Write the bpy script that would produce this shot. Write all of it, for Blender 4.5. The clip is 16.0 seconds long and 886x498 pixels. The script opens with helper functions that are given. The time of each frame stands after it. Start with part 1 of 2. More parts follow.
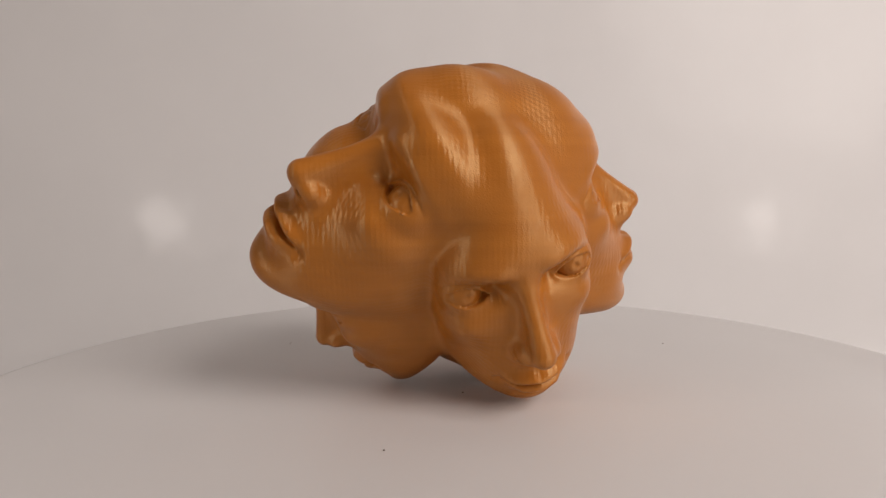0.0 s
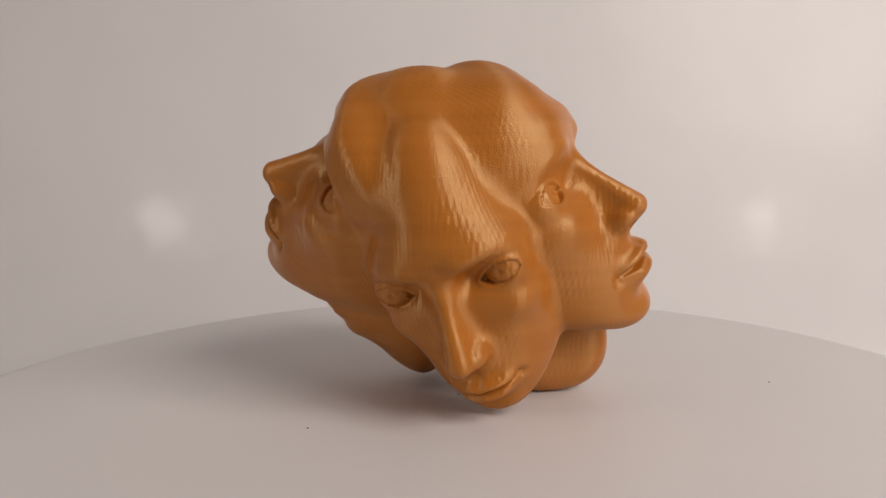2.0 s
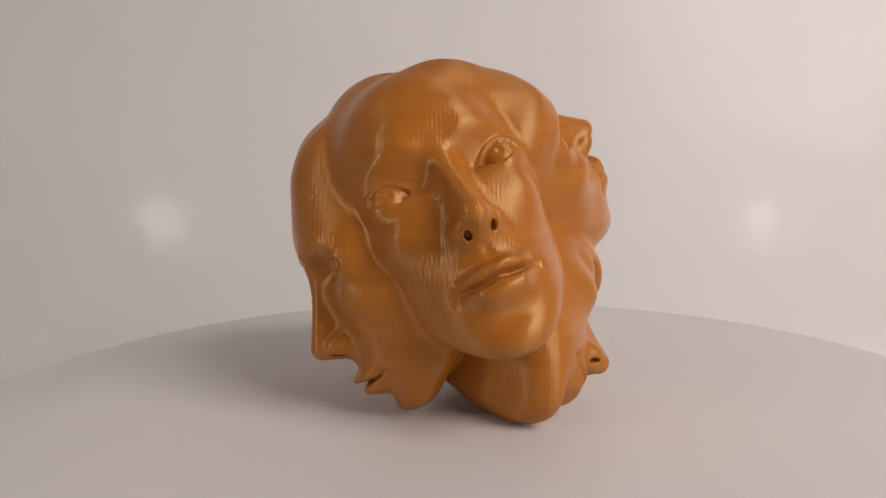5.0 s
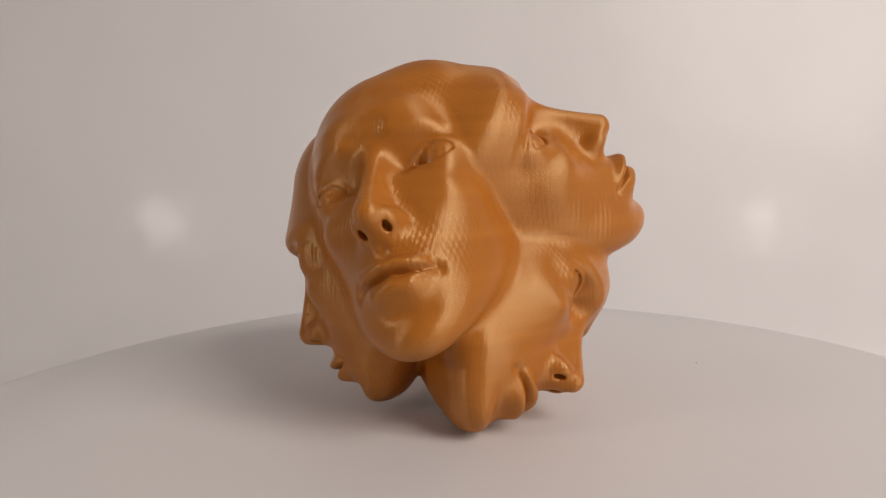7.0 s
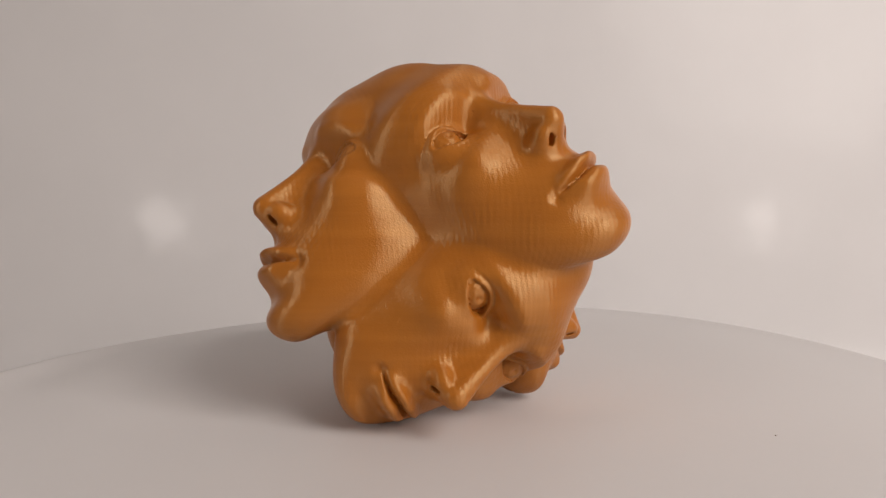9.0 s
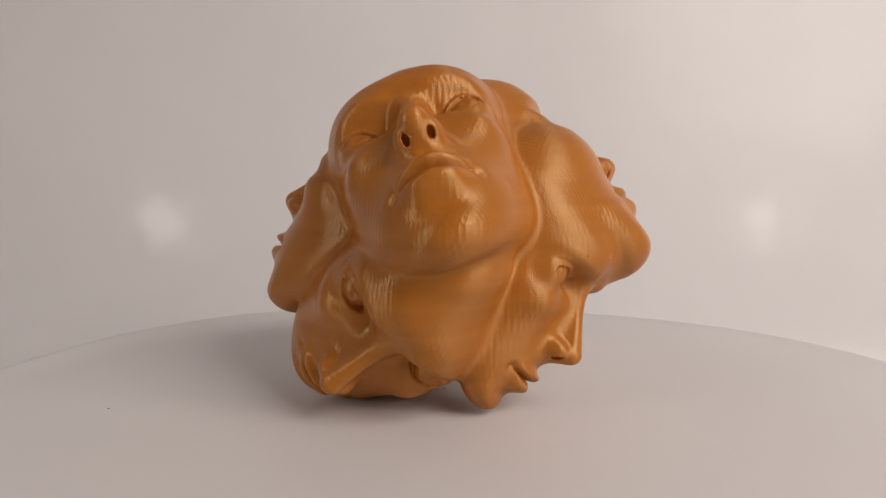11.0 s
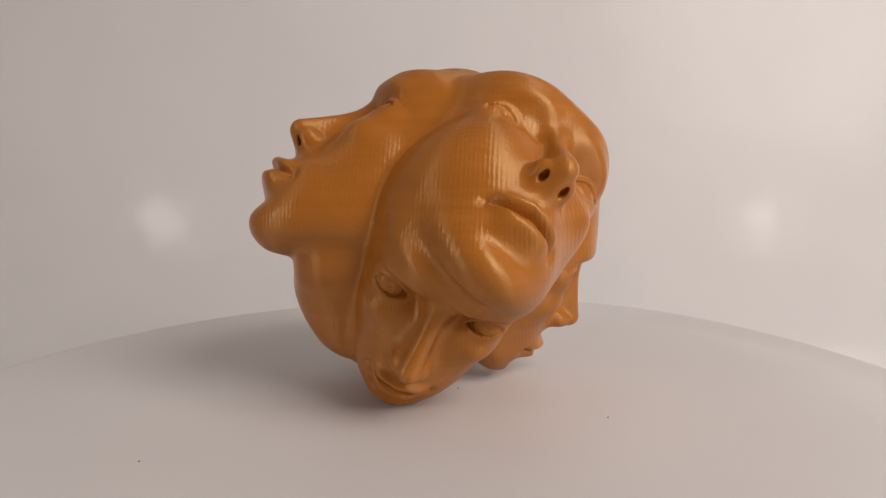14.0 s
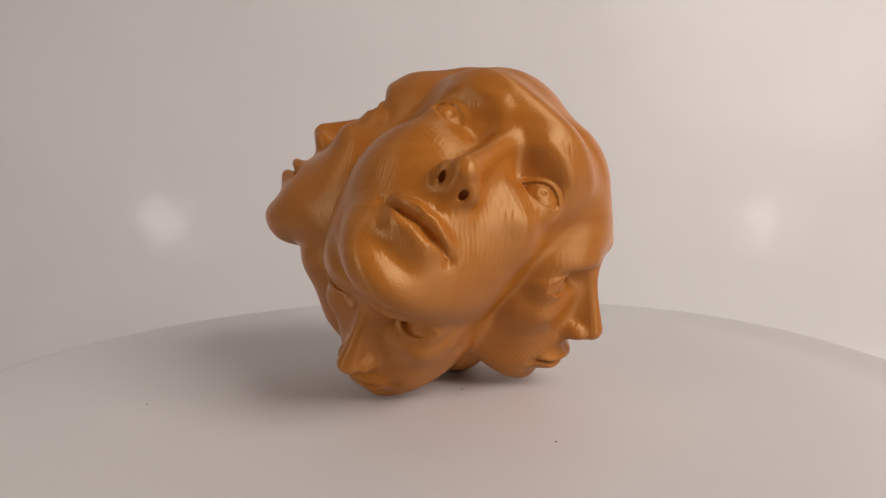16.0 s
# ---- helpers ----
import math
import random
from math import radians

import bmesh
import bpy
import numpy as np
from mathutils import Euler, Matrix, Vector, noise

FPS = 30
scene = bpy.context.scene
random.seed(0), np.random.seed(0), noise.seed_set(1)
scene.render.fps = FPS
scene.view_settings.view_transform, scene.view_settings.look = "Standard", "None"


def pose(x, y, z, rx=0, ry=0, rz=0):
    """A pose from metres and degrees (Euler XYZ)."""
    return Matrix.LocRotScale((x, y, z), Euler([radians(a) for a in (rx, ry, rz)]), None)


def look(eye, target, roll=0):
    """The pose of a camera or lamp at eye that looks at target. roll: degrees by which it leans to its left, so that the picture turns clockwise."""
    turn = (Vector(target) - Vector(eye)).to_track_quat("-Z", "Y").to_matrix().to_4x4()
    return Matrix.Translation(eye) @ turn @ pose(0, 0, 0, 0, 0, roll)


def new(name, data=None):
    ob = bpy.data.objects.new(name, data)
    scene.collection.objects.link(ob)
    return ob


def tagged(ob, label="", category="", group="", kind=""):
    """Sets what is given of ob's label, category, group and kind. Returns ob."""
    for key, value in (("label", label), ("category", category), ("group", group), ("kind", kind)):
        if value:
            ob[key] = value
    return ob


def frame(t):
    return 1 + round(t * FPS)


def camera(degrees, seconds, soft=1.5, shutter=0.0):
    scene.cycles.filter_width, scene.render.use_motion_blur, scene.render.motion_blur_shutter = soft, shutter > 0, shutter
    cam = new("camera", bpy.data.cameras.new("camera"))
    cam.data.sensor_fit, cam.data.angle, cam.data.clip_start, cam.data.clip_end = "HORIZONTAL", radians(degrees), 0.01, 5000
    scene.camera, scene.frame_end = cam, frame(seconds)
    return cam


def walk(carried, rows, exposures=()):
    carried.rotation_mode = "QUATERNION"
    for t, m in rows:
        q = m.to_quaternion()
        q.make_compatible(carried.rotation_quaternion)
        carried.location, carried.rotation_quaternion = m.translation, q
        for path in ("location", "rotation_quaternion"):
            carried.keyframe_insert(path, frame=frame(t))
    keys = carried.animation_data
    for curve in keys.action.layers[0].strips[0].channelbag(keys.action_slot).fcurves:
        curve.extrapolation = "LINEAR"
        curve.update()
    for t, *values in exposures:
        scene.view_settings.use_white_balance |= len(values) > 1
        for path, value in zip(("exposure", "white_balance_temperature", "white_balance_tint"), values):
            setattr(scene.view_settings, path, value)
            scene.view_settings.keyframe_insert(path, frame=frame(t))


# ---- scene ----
K = 0.000507            # metres for one unit of the sculpture's own plan
LIFT = 126.5            # the chins' lowest level in that plan

cam = camera(64.05, 16.0, soft=1.4)
EYE = pose(0.0021, -0.26, 0.0824, 83.79, 0, 1.05) @ pose(0, 0, 0, 0, 0, -0.67)
walk(cam, [(0.0, EYE), (16.0, EYE)], exposures=[(0.0, 0.0), (16.0, 0.0)])

# ---- light ----
world = bpy.data.worlds.new("room_air")
scene.world = world
world.use_nodes = True
world.node_tree.nodes["Background"].inputs[0].default_value = (1.0, 0.93, 0.87, 1)
world.node_tree.nodes["Background"].inputs[1].default_value = 0.15


def lamp(name, eye, target, watts, size, colour):
    data = bpy.data.lights.new(name, "AREA")
    data.shape, data.size, data.energy, data.color = "DISK", size, watts, colour
    ob = new(name, data)
    ob.matrix_world = look(eye, target)
    return ob


WARM = (1.0, 0.905, 0.857)
lamp("lamp_right", (0.567, -0.302, 0.186), (0.0, 0.1, 0.05), 0.47, 0.06, WARM)
lamp("lamp_left", (-0.541, -0.306, 0.188), (0.0, 0.1, 0.05), 0.46, 0.06, WARM)
lamp("lamp_ceiling", (0.9, -0.81, 0.89), (0.4, 0.3, 0.15), 15.4, 0.85, WARM)


# ---- materials ----
def material(name, base, rough, metal=0.0):
    m = bpy.data.materials.new(name)
    m.use_nodes = True
    b = m.node_tree.nodes["Principled BSDF"]
    b.inputs["Base Color"].default_value = (*base, 1)
    b.inputs["Roughness"].default_value = rough
    b.inputs["Metallic"].default_value = metal
    return m, m.node_tree, b


def node(tree, kind, **values):
    n = tree.nodes.new(kind)
    for key, v in values.items():
        n.inputs[key.replace("_", " ")].default_value = v
    return n


def ramp(tree, source, stops):
    r = tree.nodes.new("ShaderNodeValToRGB")
    for e, (at, c) in zip(r.color_ramp.elements, stops):
        e.position, e.color = at, (*c, 1)
    tree.links.new(source, r.inputs[0])
    return r.outputs[0]


def bumped(tree, height, distance, below=None):
    n = node(tree, "ShaderNodeBump", Strength=1.0, Distance=distance)
    tree.links.new(height, n.inputs["Height"])
    if below:
        tree.links.new(below, n.inputs["Normal"])
    return n.outputs[0]


def white_sheet(name, base, rough, grain, gloss, wavy=0.0):
    m, tree, b = material(name, base, rough)
    at = tree.nodes.new("ShaderNodeTexCoord")
    n = node(tree, "ShaderNodeTexNoise", Scale=7.0, Detail=3.0)
    tree.links.new(at.outputs["Object"], n.inputs["Vector"])
    tree.links.new(ramp(tree, n.outputs[0], [(0.3, tuple(c * 0.96 for c in base)), (0.7, base)]), b.inputs["Base Color"])
    b.inputs["Specular IOR Level"].default_value = gloss
    fine = node(tree, "ShaderNodeTexNoise", Scale=grain, Detail=2.0)
    tree.links.new(at.outputs["Object"], fine.inputs["Vector"])
    below = bumped(tree, fine.outputs[0], 0.00004)
    if wavy:
        waves = node(tree, "ShaderNodeTexNoise", Scale=15.0, Detail=2.0)
        tree.links.new(at.outputs["Object"], waves.inputs["Vector"])
        below = bumped(tree, waves.outputs[0], wavy, below)
    tree.links.new(below, b.inputs["Normal"])
    return m


def silk_plastic():
    m, tree, b = material("bronze_silk_plastic", (0.45, 0.16, 0.023), 0.34)
    b.inputs["Specular IOR Level"].default_value = 1.0
    b.inputs["Specular Tint"].default_value = (1.0, 0.82, 0.46, 1)
    at = tree.nodes.new("ShaderNodeTexCoord")
    # faint colour bands from layer to layer, and broad cloudy patches
    flat = node(tree, "ShaderNodeMapping", Scale=(6, 6, 260))
    tree.links.new(at.outputs["Object"], flat.inputs[0])
    bands = node(tree, "ShaderNodeTexNoise", Scale=1.0, Detail=3.0)
    tree.links.new(flat.outputs[0], bands.inputs["Vector"])
    tree.links.new(ramp(tree, bands.outputs[0], [(0.3, (0.385, 0.122, 0.014)), (0.7, (0.445, 0.151, 0.02))]), b.inputs["Base Color"])
    # the printed layers lie level, so each highlight is narrow from side to side and drawn out up and down
    b.inputs["Anisotropic"].default_value = 1.0
    face = tree.nodes.new("ShaderNodeNewGeometry")
    level = tree.nodes.new("ShaderNodeVectorMath")
    level.operation = "CROSS_PRODUCT"
    level.inputs[0].default_value = (0, 0, 1)
    tree.links.new(face.outputs["Normal"], level.inputs[1])
    tree.links.new(level.outputs[0], b.inputs["Tangent"])
    b.inputs["Anisotropic Rotation"].default_value = 0.25
    # upright ripples left by the printer's two axes, stronger in some places, and the grain of the layers
    below = None
    patch = node(tree, "ShaderNodeTexNoise", Scale=38.0, Detail=1.0)
    tree.links.new(at.outputs["Object"], patch.inputs["Vector"])
    for axis, scale in (("X", 190.0), ("Y", 230.0)):
        ripple = node(tree, "ShaderNodeTexWave", Scale=scale, Distortion=1.5, Detail=1.0)
        ripple.bands_direction = axis
        flat_z = node(tree, "ShaderNodeMapping", Scale=(1, 1, 0.05))
        tree.links.new(at.outputs["Object"], flat_z.inputs[0])
        tree.links.new(flat_z.outputs[0], ripple.inputs["Vector"])
        worn = tree.nodes.new("ShaderNodeMath")
        worn.operation = "MULTIPLY"
        tree.links.new(ripple.outputs["Fac"], worn.inputs[0])
        tree.links.new(ramp(tree, patch.outputs[0], [(0.4, (0.15, 0.15, 0.15)), (0.62, (1, 1, 1))]), worn.inputs[1])
        below = bumped(tree, worn.outputs[0], 0.00004, below)
    grain = node(tree, "ShaderNodeTexNoise", Scale=1900.0, Detail=1.0)
    tree.links.new(at.outputs["Object"], grain.inputs["Vector"])
    below = bumped(tree, grain.outputs[0], 0.00008, below)
    tree.links.new(below, b.inputs["Normal"])
    return m


SHEET = white_sheet("glossy_white_sheet", (0.755, 0.742, 0.738), 0.17, 60, 0.09, 0.0013)
DISC = white_sheet("matt_white_card", (0.71, 0.695, 0.69), 0.42, 200, 0.16)
WALL = white_sheet("plain_wall_paint", (0.76, 0.73, 0.70), 0.7, 90, 0.16)
WOOD, _, _ = material("table_wood", (0.3, 0.2, 0.12), 0.5)
DIRT, _, _ = material("dark_crumb", (0.2, 0.15, 0.11), 0.8)
BRONZE = silk_plastic()


# ---- mesh helpers ----
def mesh(name, bm, mat, parent=None, label="", smooth=False):
    data = bpy.data.meshes.new(name)
    bm.to_mesh(data)
    bm.free()
    data.materials.append(mat)
    for p in data.polygons:
        p.use_smooth = smooth
    ob = new(name, data)
    if parent:
        ob.parent = parent
    return tagged(ob, label) if label else ob


def box(name, mat, low, high):
    bm = bmesh.new()
    bmesh.ops.create_cube(bm, size=1)
    for v in bm.verts:
        v.co = Vector([(a + b) / 2 + c * (b - a) for a, b, c in zip(low, high, v.co)])
    return mesh(name, bm, mat)


# ---- the room, the table and the bent backdrop ----
def room():
    for name, low, high in (("wall_north", (-1.5, 1.5, -0.8), (1.5, 1.6, 1.7)), ("wall_south", (-1.5, -1.6, -0.8), (1.5, -1.5, 1.7)),
                            ("wall_east", (1.5, -1.6, -0.8), (1.6, 1.6, 1.7)), ("wall_west", (-1.6, -1.6, -0.8), (-1.5, 1.6, 1.7)),
                            ("ceiling", (-1.6, -1.6, 1.7), (1.6, 1.6, 1.8)), ("floor", (-1.6, -1.6, -0.9), (1.6, 1.6, -0.8))):
        tagged(box(name, WALL, low, high), "plain painted surface of the room", name.split("_")[0], kind="structure")
    tagged(box("table_top", WOOD, (-0.9, -0.7, -0.18), (0.9, 0.8, -0.142)), "plain wooden table top under the backdrop", "table", kind="structure")


def backdrop():
    foot, lean, r = 0.26, 82.0, 0.10
    section = [(-0.65, 0.0), (foot, 0.0)]
    for i in range(1, 25):
        a = radians(lean * i / 24)
        section.append((foot + r * math.sin(a), r * (1 - math.cos(a))))
    y, z = section[-1]
    for i in range(1, 9):
        section.append((y + math.cos(radians(lean)) * 0.095 * i, z + math.sin(radians(lean)) * 0.095 * i))
    bm = bmesh.new()
    xs = [-0.85 + 1.7 * i / 24 for i in range(25)]
    grid = [[bm.verts.new((x, y, -0.14 + z)) for y, z in section] for x in xs]
    for a, b in zip(grid, grid[1:]):
        for i in range(len(section) - 1):
            bm.faces.new((a[i], b[i], b[i + 1], a[i + 1]))
    bmesh.ops.recalc_face_normals(bm, faces=bm.faces)
    ob = mesh("backdrop", bm, SHEET, smooth=True)
    thick = ob.modifiers.new("thickness", "SOLIDIFY")
    thick.thickness, thick.offset = 0.002, 0
    return tagged(ob, "glossy white sheet bent up behind the turntable", "backdrop", kind="structure")


# ---- the turntable ----
DISC_R = 0.2


def rim_height(r, a):
    """How far the card of the disc sags towards its rim: most on one side, where the last of it bends level again."""
    def side(at, width):
        off = (math.degrees(a) - at + 180) % 360 - 180
        return math.exp(-(off / width) ** 2)

    def smooth(low, high):
        t = min(max((r - low) / (high - low), 0.0), 1.0)
        return t * t * (3 - 2 * t)
    sag = 0.001 + 0.002 * side(175, 40) + 0.007 * side(285, 62)
    lift = 0.004 * side(335, 38)
    return -sag * smooth(0.135, 0.203) + lift * smooth(0.172, 0.204)


def turntable():
    thing = new("turntable")
    bm = bmesh.new()
    n = 160
    top = [DISC_R * f for f in (0.25, 0.5, 0.58, 0.64, 0.7, 0.75, 0.8, 0.84, 0.88, 0.91, 0.94, 0.965, 0.985, 0.996)]
    rings = [(r, 0.0) for r in top] + [(DISC_R, -0.0008), (DISC_R, -0.0026), (DISC_R * 0.99, -0.0034)] + [(r, -0.0034) for r in reversed(top)]
    rows = []
    for r, z in rings:
        turns = [2 * math.pi * i / n for i in range(n)]
        rows.append([bm.verts.new((r * math.cos(a), r * math.sin(a), z + rim_height(r, a))) for a in turns])
    for a, b in zip(rows, rows[1:]):
        for i in range(n):
            bm.faces.new((a[i], b[i], b[(i + 1) % n], a[(i + 1) % n]))
    bm.faces.new(rows[0])
    bm.faces.new(list(reversed(rows[-1])))
    mesh("disc", bm, DISC, thing, "white round disc", smooth=True)
    bm = bmesh.new()
    bmesh.ops.create_cone(bm, cap_ends=True, segments=64, radius1=0.09, radius2=0.06, depth=0.134, matrix=Matrix.Translation((0, 0, -0.0716)))
    mesh("stand", bm, DISC, thing)
    for i, (x, y, size) in enumerate(((-0.0227, -0.0558, 0.00045), (0.1035, 0.0668, 0.00045), (-0.0751, 0.0814, 0.0004), (0.004, -0.002, 0.0005))):
        bm = bmesh.new()
        bmesh.ops.create_icosphere(bm, subdivisions=2, radius=size * 0.75)
        for v in bm.verts:
            v.co *= 1 + 0.5 * noise.noise(v.co * 1500 + Vector((i * 7, 0, 0)))
            v.co.z = v.co.z * 0.6 + size * 0.35
            v.co += Vector((x, y, 0))
        mesh("crumb", bm, DIRT, thing, "dark crumb", smooth=True)
    return tagged(thing, "white round turntable disc with a few dark crumbs", "turntable")


# ---- the sculpture: six heads about one centre, melted into one body ----
def table(rows):
    """A smooth curve through a few (place, value) rows, as an array to look up."""
    s = np.arange(-150.0, 150.0, 0.5)
    c = np.interp(s, [r[0] for r in rows], [r[1] for r in rows])
    k = np.exp(-0.5 * (np.arange(-24, 25) / 9.0) ** 2)
    return s, np.convolve(np.pad(c, 24, mode="edge"), k / k.sum(), mode="valid")


WIDTH = table([(-150, 4), (-134, 11), (-124, 27), (-112, 34), (-100, 40.5), (-80, 49), (-50, 55), (-25, 56), (0, 58), (25, 59), (50, 57), (65, 50), (80, 38), (100, 10), (135, 4)])
PROFILE = table([(-150, -60), (-134, -38), (-124, -27), (-114, -14), (-104, -7), (-88, -5), (-72, 0), (-58, 2), (-40, 4), (-20, 5), (-5, 5), (10, 8), (22, 11), (40, 12), (55, 7), (70, -8), (85, -40), (100, -80), (135, -90)])


def soft_min(a, b, k):
    h = np.maximum(k - np.abs(a - b), 0) / k
    return np.minimum(a, b) - h * h * k * 0.25


def soft_max(a, b, k):
    return -soft_min(-a, -b, k)


def blob(x, y, z, rx, ry, rz):
    q = np.sqrt((x / rx) ** 2 + (y / ry) ** 2 + (z / rz) ** 2)
    return (q - 1) * min(rx, ry, rz)


def rise(x, low, high):
    t = np.clip((x - low) / (high - low), 0, 1)
    return t * t * (3 - 2 * t)


def bell(x, at, w):
    return np.exp(-(((x - at) / w) ** 2))


EYE_U, EYE_W, MOUTH_V, MOUTH_W, NOSE_L, NOSE_N = 37.56, 14.57, -73.72, 24.14, 48.05, 22.48   # the eyes, the mouth and the nose on every face


def head(u, v, n, core, crown, jaw, slim, brow, lips, wide_face, su, sv, sn):
    """The distance from one bald head: u to its side, v up the face, n out of the face, from the point between the eyes.
    core: the sculpture's centre, about which the skull is rounded; crown: how full the skull is; jaw: how long the chin is;
    slim: by how much the brow narrows; brow, lips: how far the forehead and the mouth stand out;
    wide_face: how broad the face is; su, sv, sn: by how much the skull lies off its usual place."""
    a = np.abs(u)
    top = v
    v = np.where(v < -74, -74 + (v + 74) / jaw, v)
    w = wide_face * np.interp(v, *WIDTH) * (1 - slim * rise(v, 0, 62))
    p = np.interp(v, *PROFILE)
    q = ((a / w) ** 2.9 + np.abs(np.where(n > -90, (n + 90) / np.maximum(p + 90, 8.0), (n + 90) / 50)) ** 2.9) ** (1 / 2.9)
    d = (q - 1) * np.minimum(w, 60.0)
    d = soft_max(d, v - 62 - 0.6 * min(brow, 6.0), 38.0)
    d = soft_max(d, (-126 - 0.68 * n - v) * 0.83, 26.0)
    d = soft_min(d, blob(u - 0.5 * core[0] - su, top - core[1] - 30 - sv, n - core[2] - 38 - sn, 59.0 * crown * (1 - 0.5 * slim), 82.0 * crown, 61.0 * crown), 12.0)
    # the soft relief of the face
    s = (a - EYE_U) / EYE_W
    lid = -2.0 + (a - EYE_U + EYE_W) * 0.15
    mouth = MOUTH_V - 3.0 + 3.0 * np.minimum(a / MOUTH_W, 1.15) ** 2 + 1.6 * bell(a, 0, 9.0)
    t = np.sqrt(np.clip(1 - (a / MOUTH_W) ** 2, 0, 1))
    h = 2.2 * bell(v, 19 - 0.004 * (a - 32) ** 2, 8.0) * rise(a, 4, 20) * rise(-a, -66, -46)
    h += brow * bell(v, 38, 19.0) * rise(-a, -60, -18)
    h += lips * bell(v, -76, 22.0) * bell(a, 0, 26.0)
    h -= 7.0 * bell(a, 31, 16.0) * bell(v, 4, 11.0)
    h -= 5.5 * bell(a, 17, 7.0) * bell(v, 2, 9.0)
    h += 4.5 * bell(a, 47, 15.0) * bell(v, -24, 14.0)
    h -= 1.5 * bell(a, 42, 14.0) * bell(v, -62, 18.0)
    h += 2.5 * bell(a, 0, 24.0) * bell(v, -68, 17.0)
    h += 3.0 * bell(a, 0, 22.0) * bell(v, MOUTH_V - 34, 12.0)
    h -= 1.5 * bell(a, 0, 16.0) * bell(v, MOUTH_V - 18, 5.5)
    h += 4.4 * t * bell(v, mouth + 5.6 * t - 1.6 * bell(a, 0, 4.0), 4.2)
    h += 5.2 * t * rise(-a, -MOUTH_W, -MOUTH_W + 12) * bell(v, mouth - 7.0 * t, 5.2)
    h -= 3.8 * bell(v, mouth, 1.4) * rise(-a, -MOUTH_W - 2, -MOUTH_W + 5)
    h -= 2.0 * bell(a, MOUTH_W + 1, 4.0) * bell(v, MOUTH_V - 1, 4.0)
    h -= 1.8 * bell(a, 0, 3.2) * bell(v, -54, 7.0)
    h -= 1.5 * bell(v, lid + 11.6 * (1 - 0.5 * s * s), 1.3) * rise(-np.abs(s), -1.2, -0.8)
    d = d - h * rise(n, -45, -22) * 0.9
    # the nose
    span = math.hypot(NOSE_L, NOSE_N)
    s_along = ((v - 8) * -NOSE_L + (n - 2.5) * NOSE_N) / span
    off = ((v - 8) * NOSE_N + (n - 2.5) * NOSE_L) / span
    e = np.clip(s_along / span, 0, 1)
    wide = 1 + 0.022 * np.clip(-off, 0, 25)
    nose = np.sqrt((u / wide) ** 2 + (np.maximum(off, 0) + np.maximum(-off - 32, 0)) ** 2 + (s_along - span * e) ** 2) - (5.4 + 3.2 * e * e)
    tip_v, tip_n = 8 - NOSE_L, 2.5 + NOSE_N
    nose = soft_min(nose, blob(a - 9.8, v - tip_v + 3.0, n - tip_n + 10.5, 5.6, 6.4, 9.0), 4.5)
    d = soft_min(d, nose, 9.0)
    d = soft_max(d, -blob(a - 7.4, v - tip_v + 7.0 - 0.25 * (n - tip_n + 6.5), n - tip_n + 7.0, 2.7, 3.9, 4.4), 1.6)
    # lids, the open slit between them, and the eyeball with its iris
    ball = np.sqrt((a - EYE_U) ** 2 + (v - 0.5) ** 2 + (n + 16.5) ** 2)
    d = soft_min(d, ball - 15.0, 8.0)
    slit = np.maximum(v - lid - 8.4 * (1 - s * s), lid - v - 6.2 * (1 - s * s)) * 0.85
    d = soft_max(d, -np.maximum(slit, -(n + 8.5)), 1.0)
    out = np.sqrt((a - EYE_U) ** 2 + (v - 0.5) ** 2)
    return np.minimum(d, ball - 14.0 + 0.3 * bell(out, 5.8, 0.9) + 1.5 * bell(np.hypot(a - EYE_U, v - 2.0), 0, 2.2))


HEADS = [  # place in the plan, turn in degrees, size, then the shape as head() takes it
    ((42.0, -84.0, -34.5), (116.5, -14.2, 8.4), 0.956, 0.90, 0.98, 0.32, -1.79, 5.51, 1.07, 11.48, 20.71, 1.08),
    ((93.6, -6.7, 35.6), (62.6, -21.1, 98.3), 0.963, 1.24, 1.26, 0.10, 2.56, 5.34, 1.05, -9.37, 7.28, -10.17),
    ((-1.7, 61.3, 70.0), (37.2, -18.0, -152.0), 0.967, 0.87, 1.22, -0.17, 1.26, 8.03, 1.10, 9.79, 12.83, 28.47),
    ((-48.2, -70.9, 47.5), (49.7, 40.5, -67.9), 0.994, 1.08, 1.23, -0.21, 3.39, 4.29, 1.10, -14.73, 8.97, -7.42),
    ((4.6, 87.4, -68.8), (133.9, 51.0, -144.9), 0.940, 0.82, 1.07, 0.31, 0.61, 3.91, 1.14, -6.29, -2.43, 22.92),
    ((-88.8, -3.3, -48.8), (119.5, 25.7, -78.9), 0.859, 1.06, 1.11, -0.07, 4.09, 3.51, 1.10, -8.41, 24.64, 5.67),
]
CORE = (6.2, 0.3, -23.2)
MELT = 5.0


def body(points):
    """The distance from the whole sculpture at an array of points."""
    d = None
    for place, turn, size, *shape in HEADS:
        m = np.array(pose(0, 0, 0, *turn).to_3x3(), dtype=np.float32)
        q = (points - np.array(place, dtype=np.float32)) @ m / size
        core = (np.array(CORE) - np.array(place)) @ m / size
        f = head(q[:, 0], q[:, 1], q[:, 2], core, *shape) * size
        d = f if d is None else soft_min(d, f, MELT)
    return np.maximum(d, -LIFT - points[:, 2]).astype(np.float32)


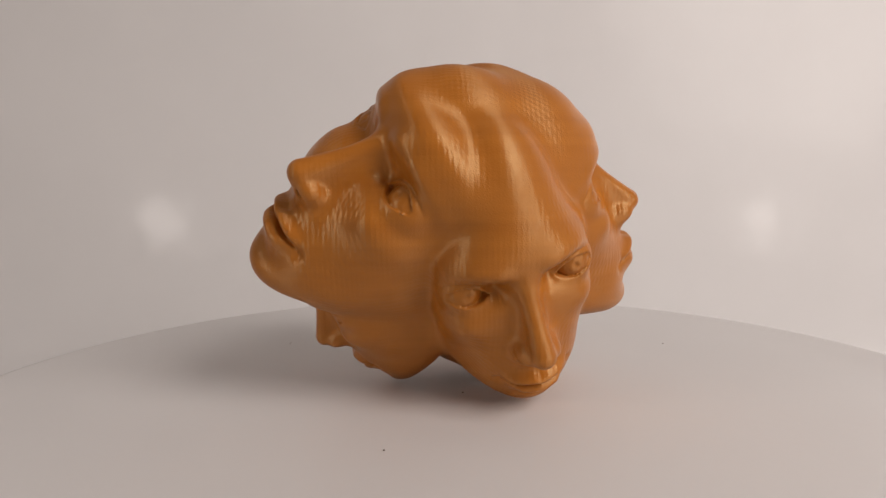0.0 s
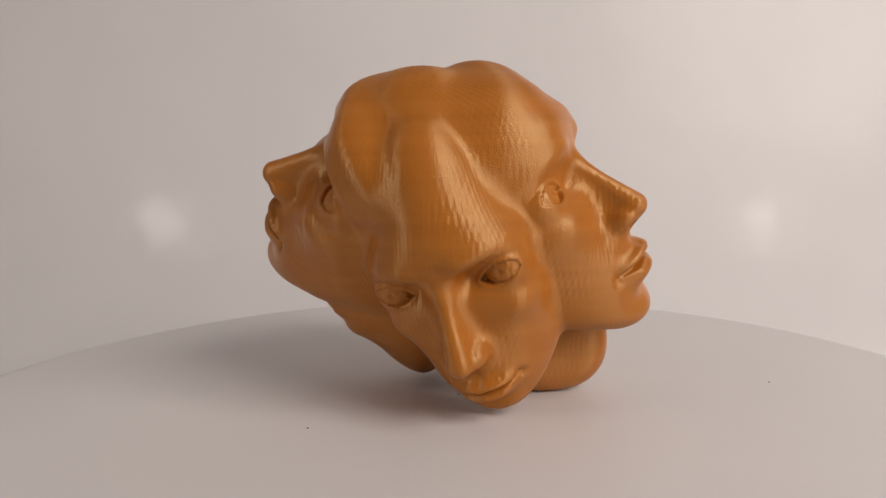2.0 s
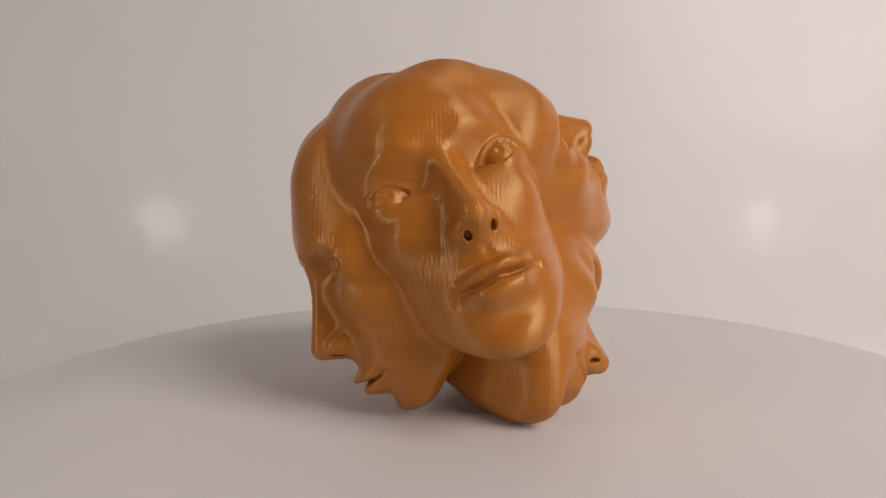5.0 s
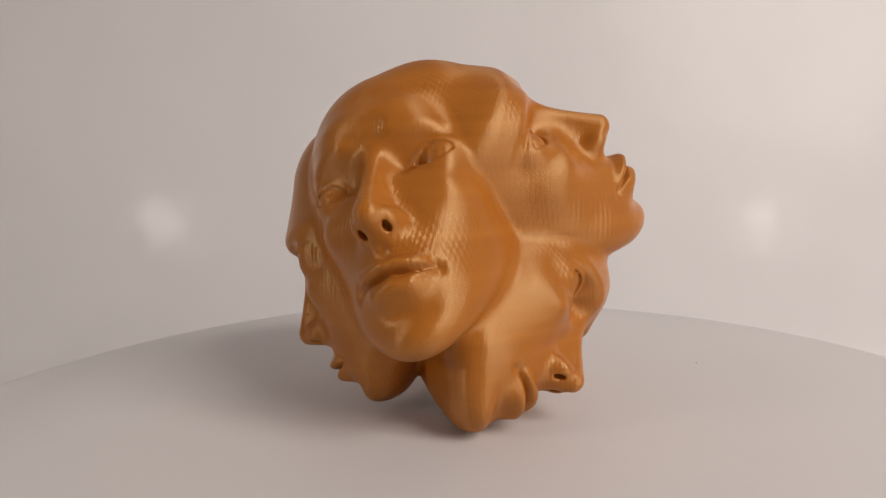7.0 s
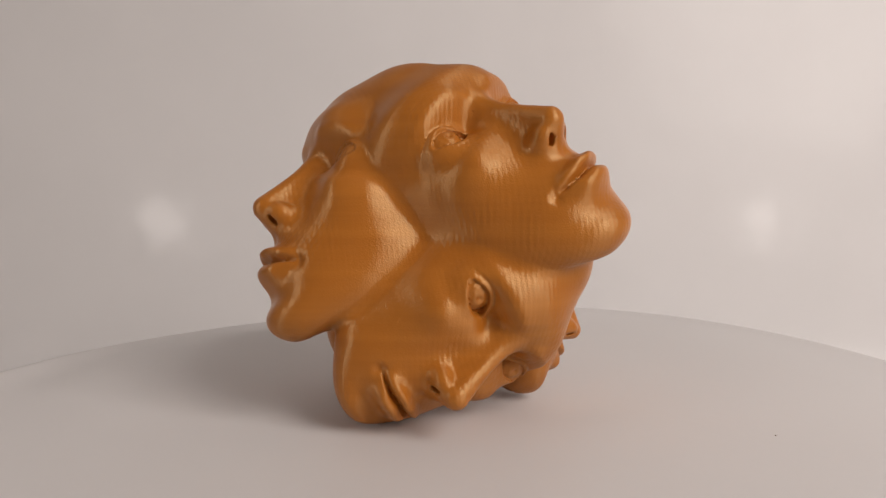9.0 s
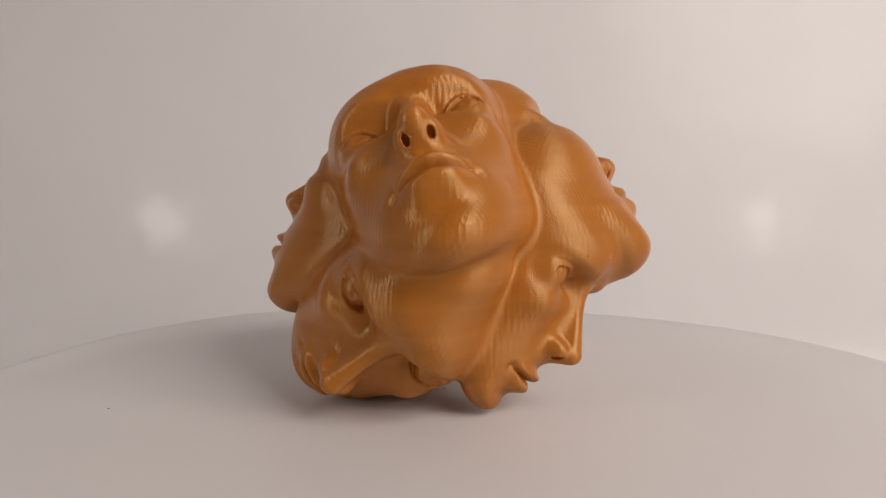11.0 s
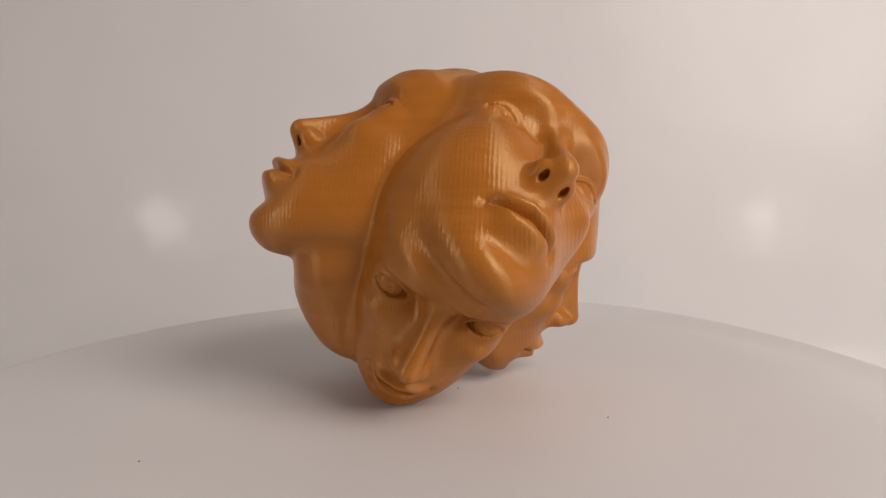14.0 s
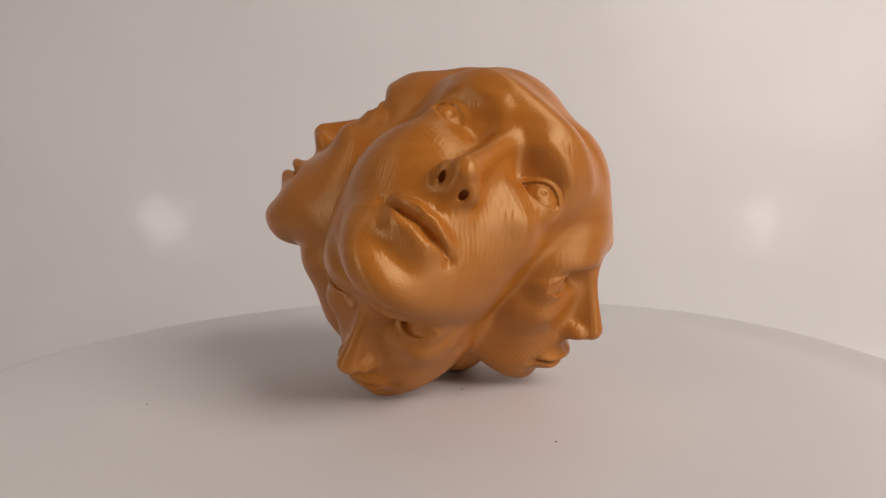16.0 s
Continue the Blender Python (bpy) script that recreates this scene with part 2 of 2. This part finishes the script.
def sculpture():
    step, coarse = 1.15, 5
    low = np.array([-150.0, -150.0, -135.0], dtype=np.float32)
    blocks = (52, 52, 48)
    n = [b * coarse + 1 for b in blocks]
    # a coarse lattice first, then fine values only near the surface
    axes = [low[i] + step * coarse * np.arange(blocks[i] + 1, dtype=np.float32) for i in range(3)]
    rough = body(np.stack(np.meshgrid(*axes, indexing="ij"), -1).reshape(-1, 3)).reshape([b + 1 for b in blocks])
    corners = [rough[i:i + blocks[0], j:j + blocks[1], k:k + blocks[2]] for i in (0, 1) for j in (0, 1) for k in (0, 1)]
    near = np.min(np.abs(corners), axis=0) < step * coarse * 1.5
    fine = np.where(np.repeat(np.repeat(np.repeat(rough[:-1, :-1, :-1] < 0, coarse, 0), coarse, 1), coarse, 2), -9.0, 9.0).astype(np.float32)
    fine = np.pad(fine, ((0, 1),) * 3, constant_values=9.0)
    cells = np.argwhere(near)
    local = np.stack(np.meshgrid(*[np.arange(coarse + 1)] * 3, indexing="ij"), -1).reshape(-1, 3)
    for s in range(0, len(cells), 4000):
        ids = (cells[s:s + 4000, None] * coarse + local[None]).reshape(-1, 3)
        fine[ids[:, 0], ids[:, 1], ids[:, 2]] = body(low + step * ids.astype(np.float32))
    # surface nets: one vertex in each cell that the surface crosses
    neg = fine < 0
    count = sum(neg[i:n[0] - 1 + i, j:n[1] - 1 + j, k:n[2] - 1 + k].astype(np.int8) for i in (0, 1) for j in (0, 1) for k in (0, 1))
    mixed = (count > 0) & (count < 8)
    index = np.full(mixed.shape, -1, dtype=np.int32)
    where = np.argwhere(mixed)
    index[mixed] = np.arange(len(where))
    verts = low + step * (where.astype(np.float32) + 0.5)
    for _ in range(4):
        f = body(verts)
        g = np.stack([body(verts + 0.3 * np.eye(3, dtype=np.float32)[i]) - f for i in range(3)], 1) / 0.3
        move = -f[:, None] * g / np.maximum((g * g).sum(1), 0.15)[:, None]
        verts = verts + np.clip(move, -0.6, 0.6)
    faces = []
    for ax in range(3):
        b, c = (ax + 1) % 3, (ax + 2) % 3
        size = [n[0], n[1], n[2]]
        size[ax] -= 1
        first = np.take(neg, range(n[ax] - 1), ax)
        last = np.take(neg, range(1, n[ax]), ax)
        cross = np.argwhere(first != last)
        cross = cross[(cross[:, b] > 0) & (cross[:, c] > 0) & (cross[:, b] < n[b] - 1) & (cross[:, c] < n[c] - 1)]
        quad = []
        for db, dc in ((1, 1), (0, 1), (0, 0), (1, 0)):
            at = cross.copy()
            at[:, b] -= db
            at[:, c] -= dc
            quad.append(index[at[:, 0], at[:, 1], at[:, 2]])
        quad = np.stack(quad, 1)
        flip = ~first[cross[:, 0], cross[:, 1], cross[:, 2]]
        quad[flip] = quad[flip][:, ::-1]
        faces.append(quad[(quad >= 0).all(1)])
    faces = np.concatenate(faces)
    data = bpy.data.meshes.new("sculpture")
    places = (verts + np.array([0, 0, LIFT])) * K
    data.vertices.add(len(places))
    data.vertices.foreach_set("co", places.astype(np.float32).ravel())
    data.loops.add(faces.size)
    data.loops.foreach_set("vertex_index", faces.astype(np.int32).ravel())
    data.polygons.add(len(faces))
    data.polygons.foreach_set("loop_start", np.arange(0, faces.size, 4, dtype=np.int32))
    data.update(calc_edges=True)
    data.validate()
    data.polygons.foreach_set("use_smooth", np.ones(len(data.polygons), dtype=bool))
    data.materials.append(BRONZE)
    ob = new("sculpture", data)
    return tagged(ob, "bronze-coloured 3D-printed sculpture of six merged bald heads on a turntable", "sculpture")


TURN = [(0, 2.8), (0.5, -2.0), (1, -7.9), (1.5, -18.1), (2, -28.6), (2.5, -35.2), (3, -49.2), (3.5, -55.2), (4, -64.0), (4.2, -68.8),
        (6.3, -103.8), (6.5, -104.6), (7, -113.0), (7.5, -126.5), (8, -143.0), (8.5, -148.5), (9, -157.5), (9.2, -162.6), (11.3, -210.9), (11.5, -215.3),
        (12, -229.2), (12.5, -242.8), (13, -251.6), (13.5, -263.2), (14, -277.2), (14.5, -285.1), (15, -291.6), (15.5, -297.3), (16, -305.7)]

room()
backdrop()
TABLE = turntable()
SCULPTURE = sculpture()


def motions():
    rows = [(t, pose(0, 0, 0, 0, 0, a)) for t, a in TURN]
    walk(TABLE, rows)
    walk(SCULPTURE, rows)


motions()
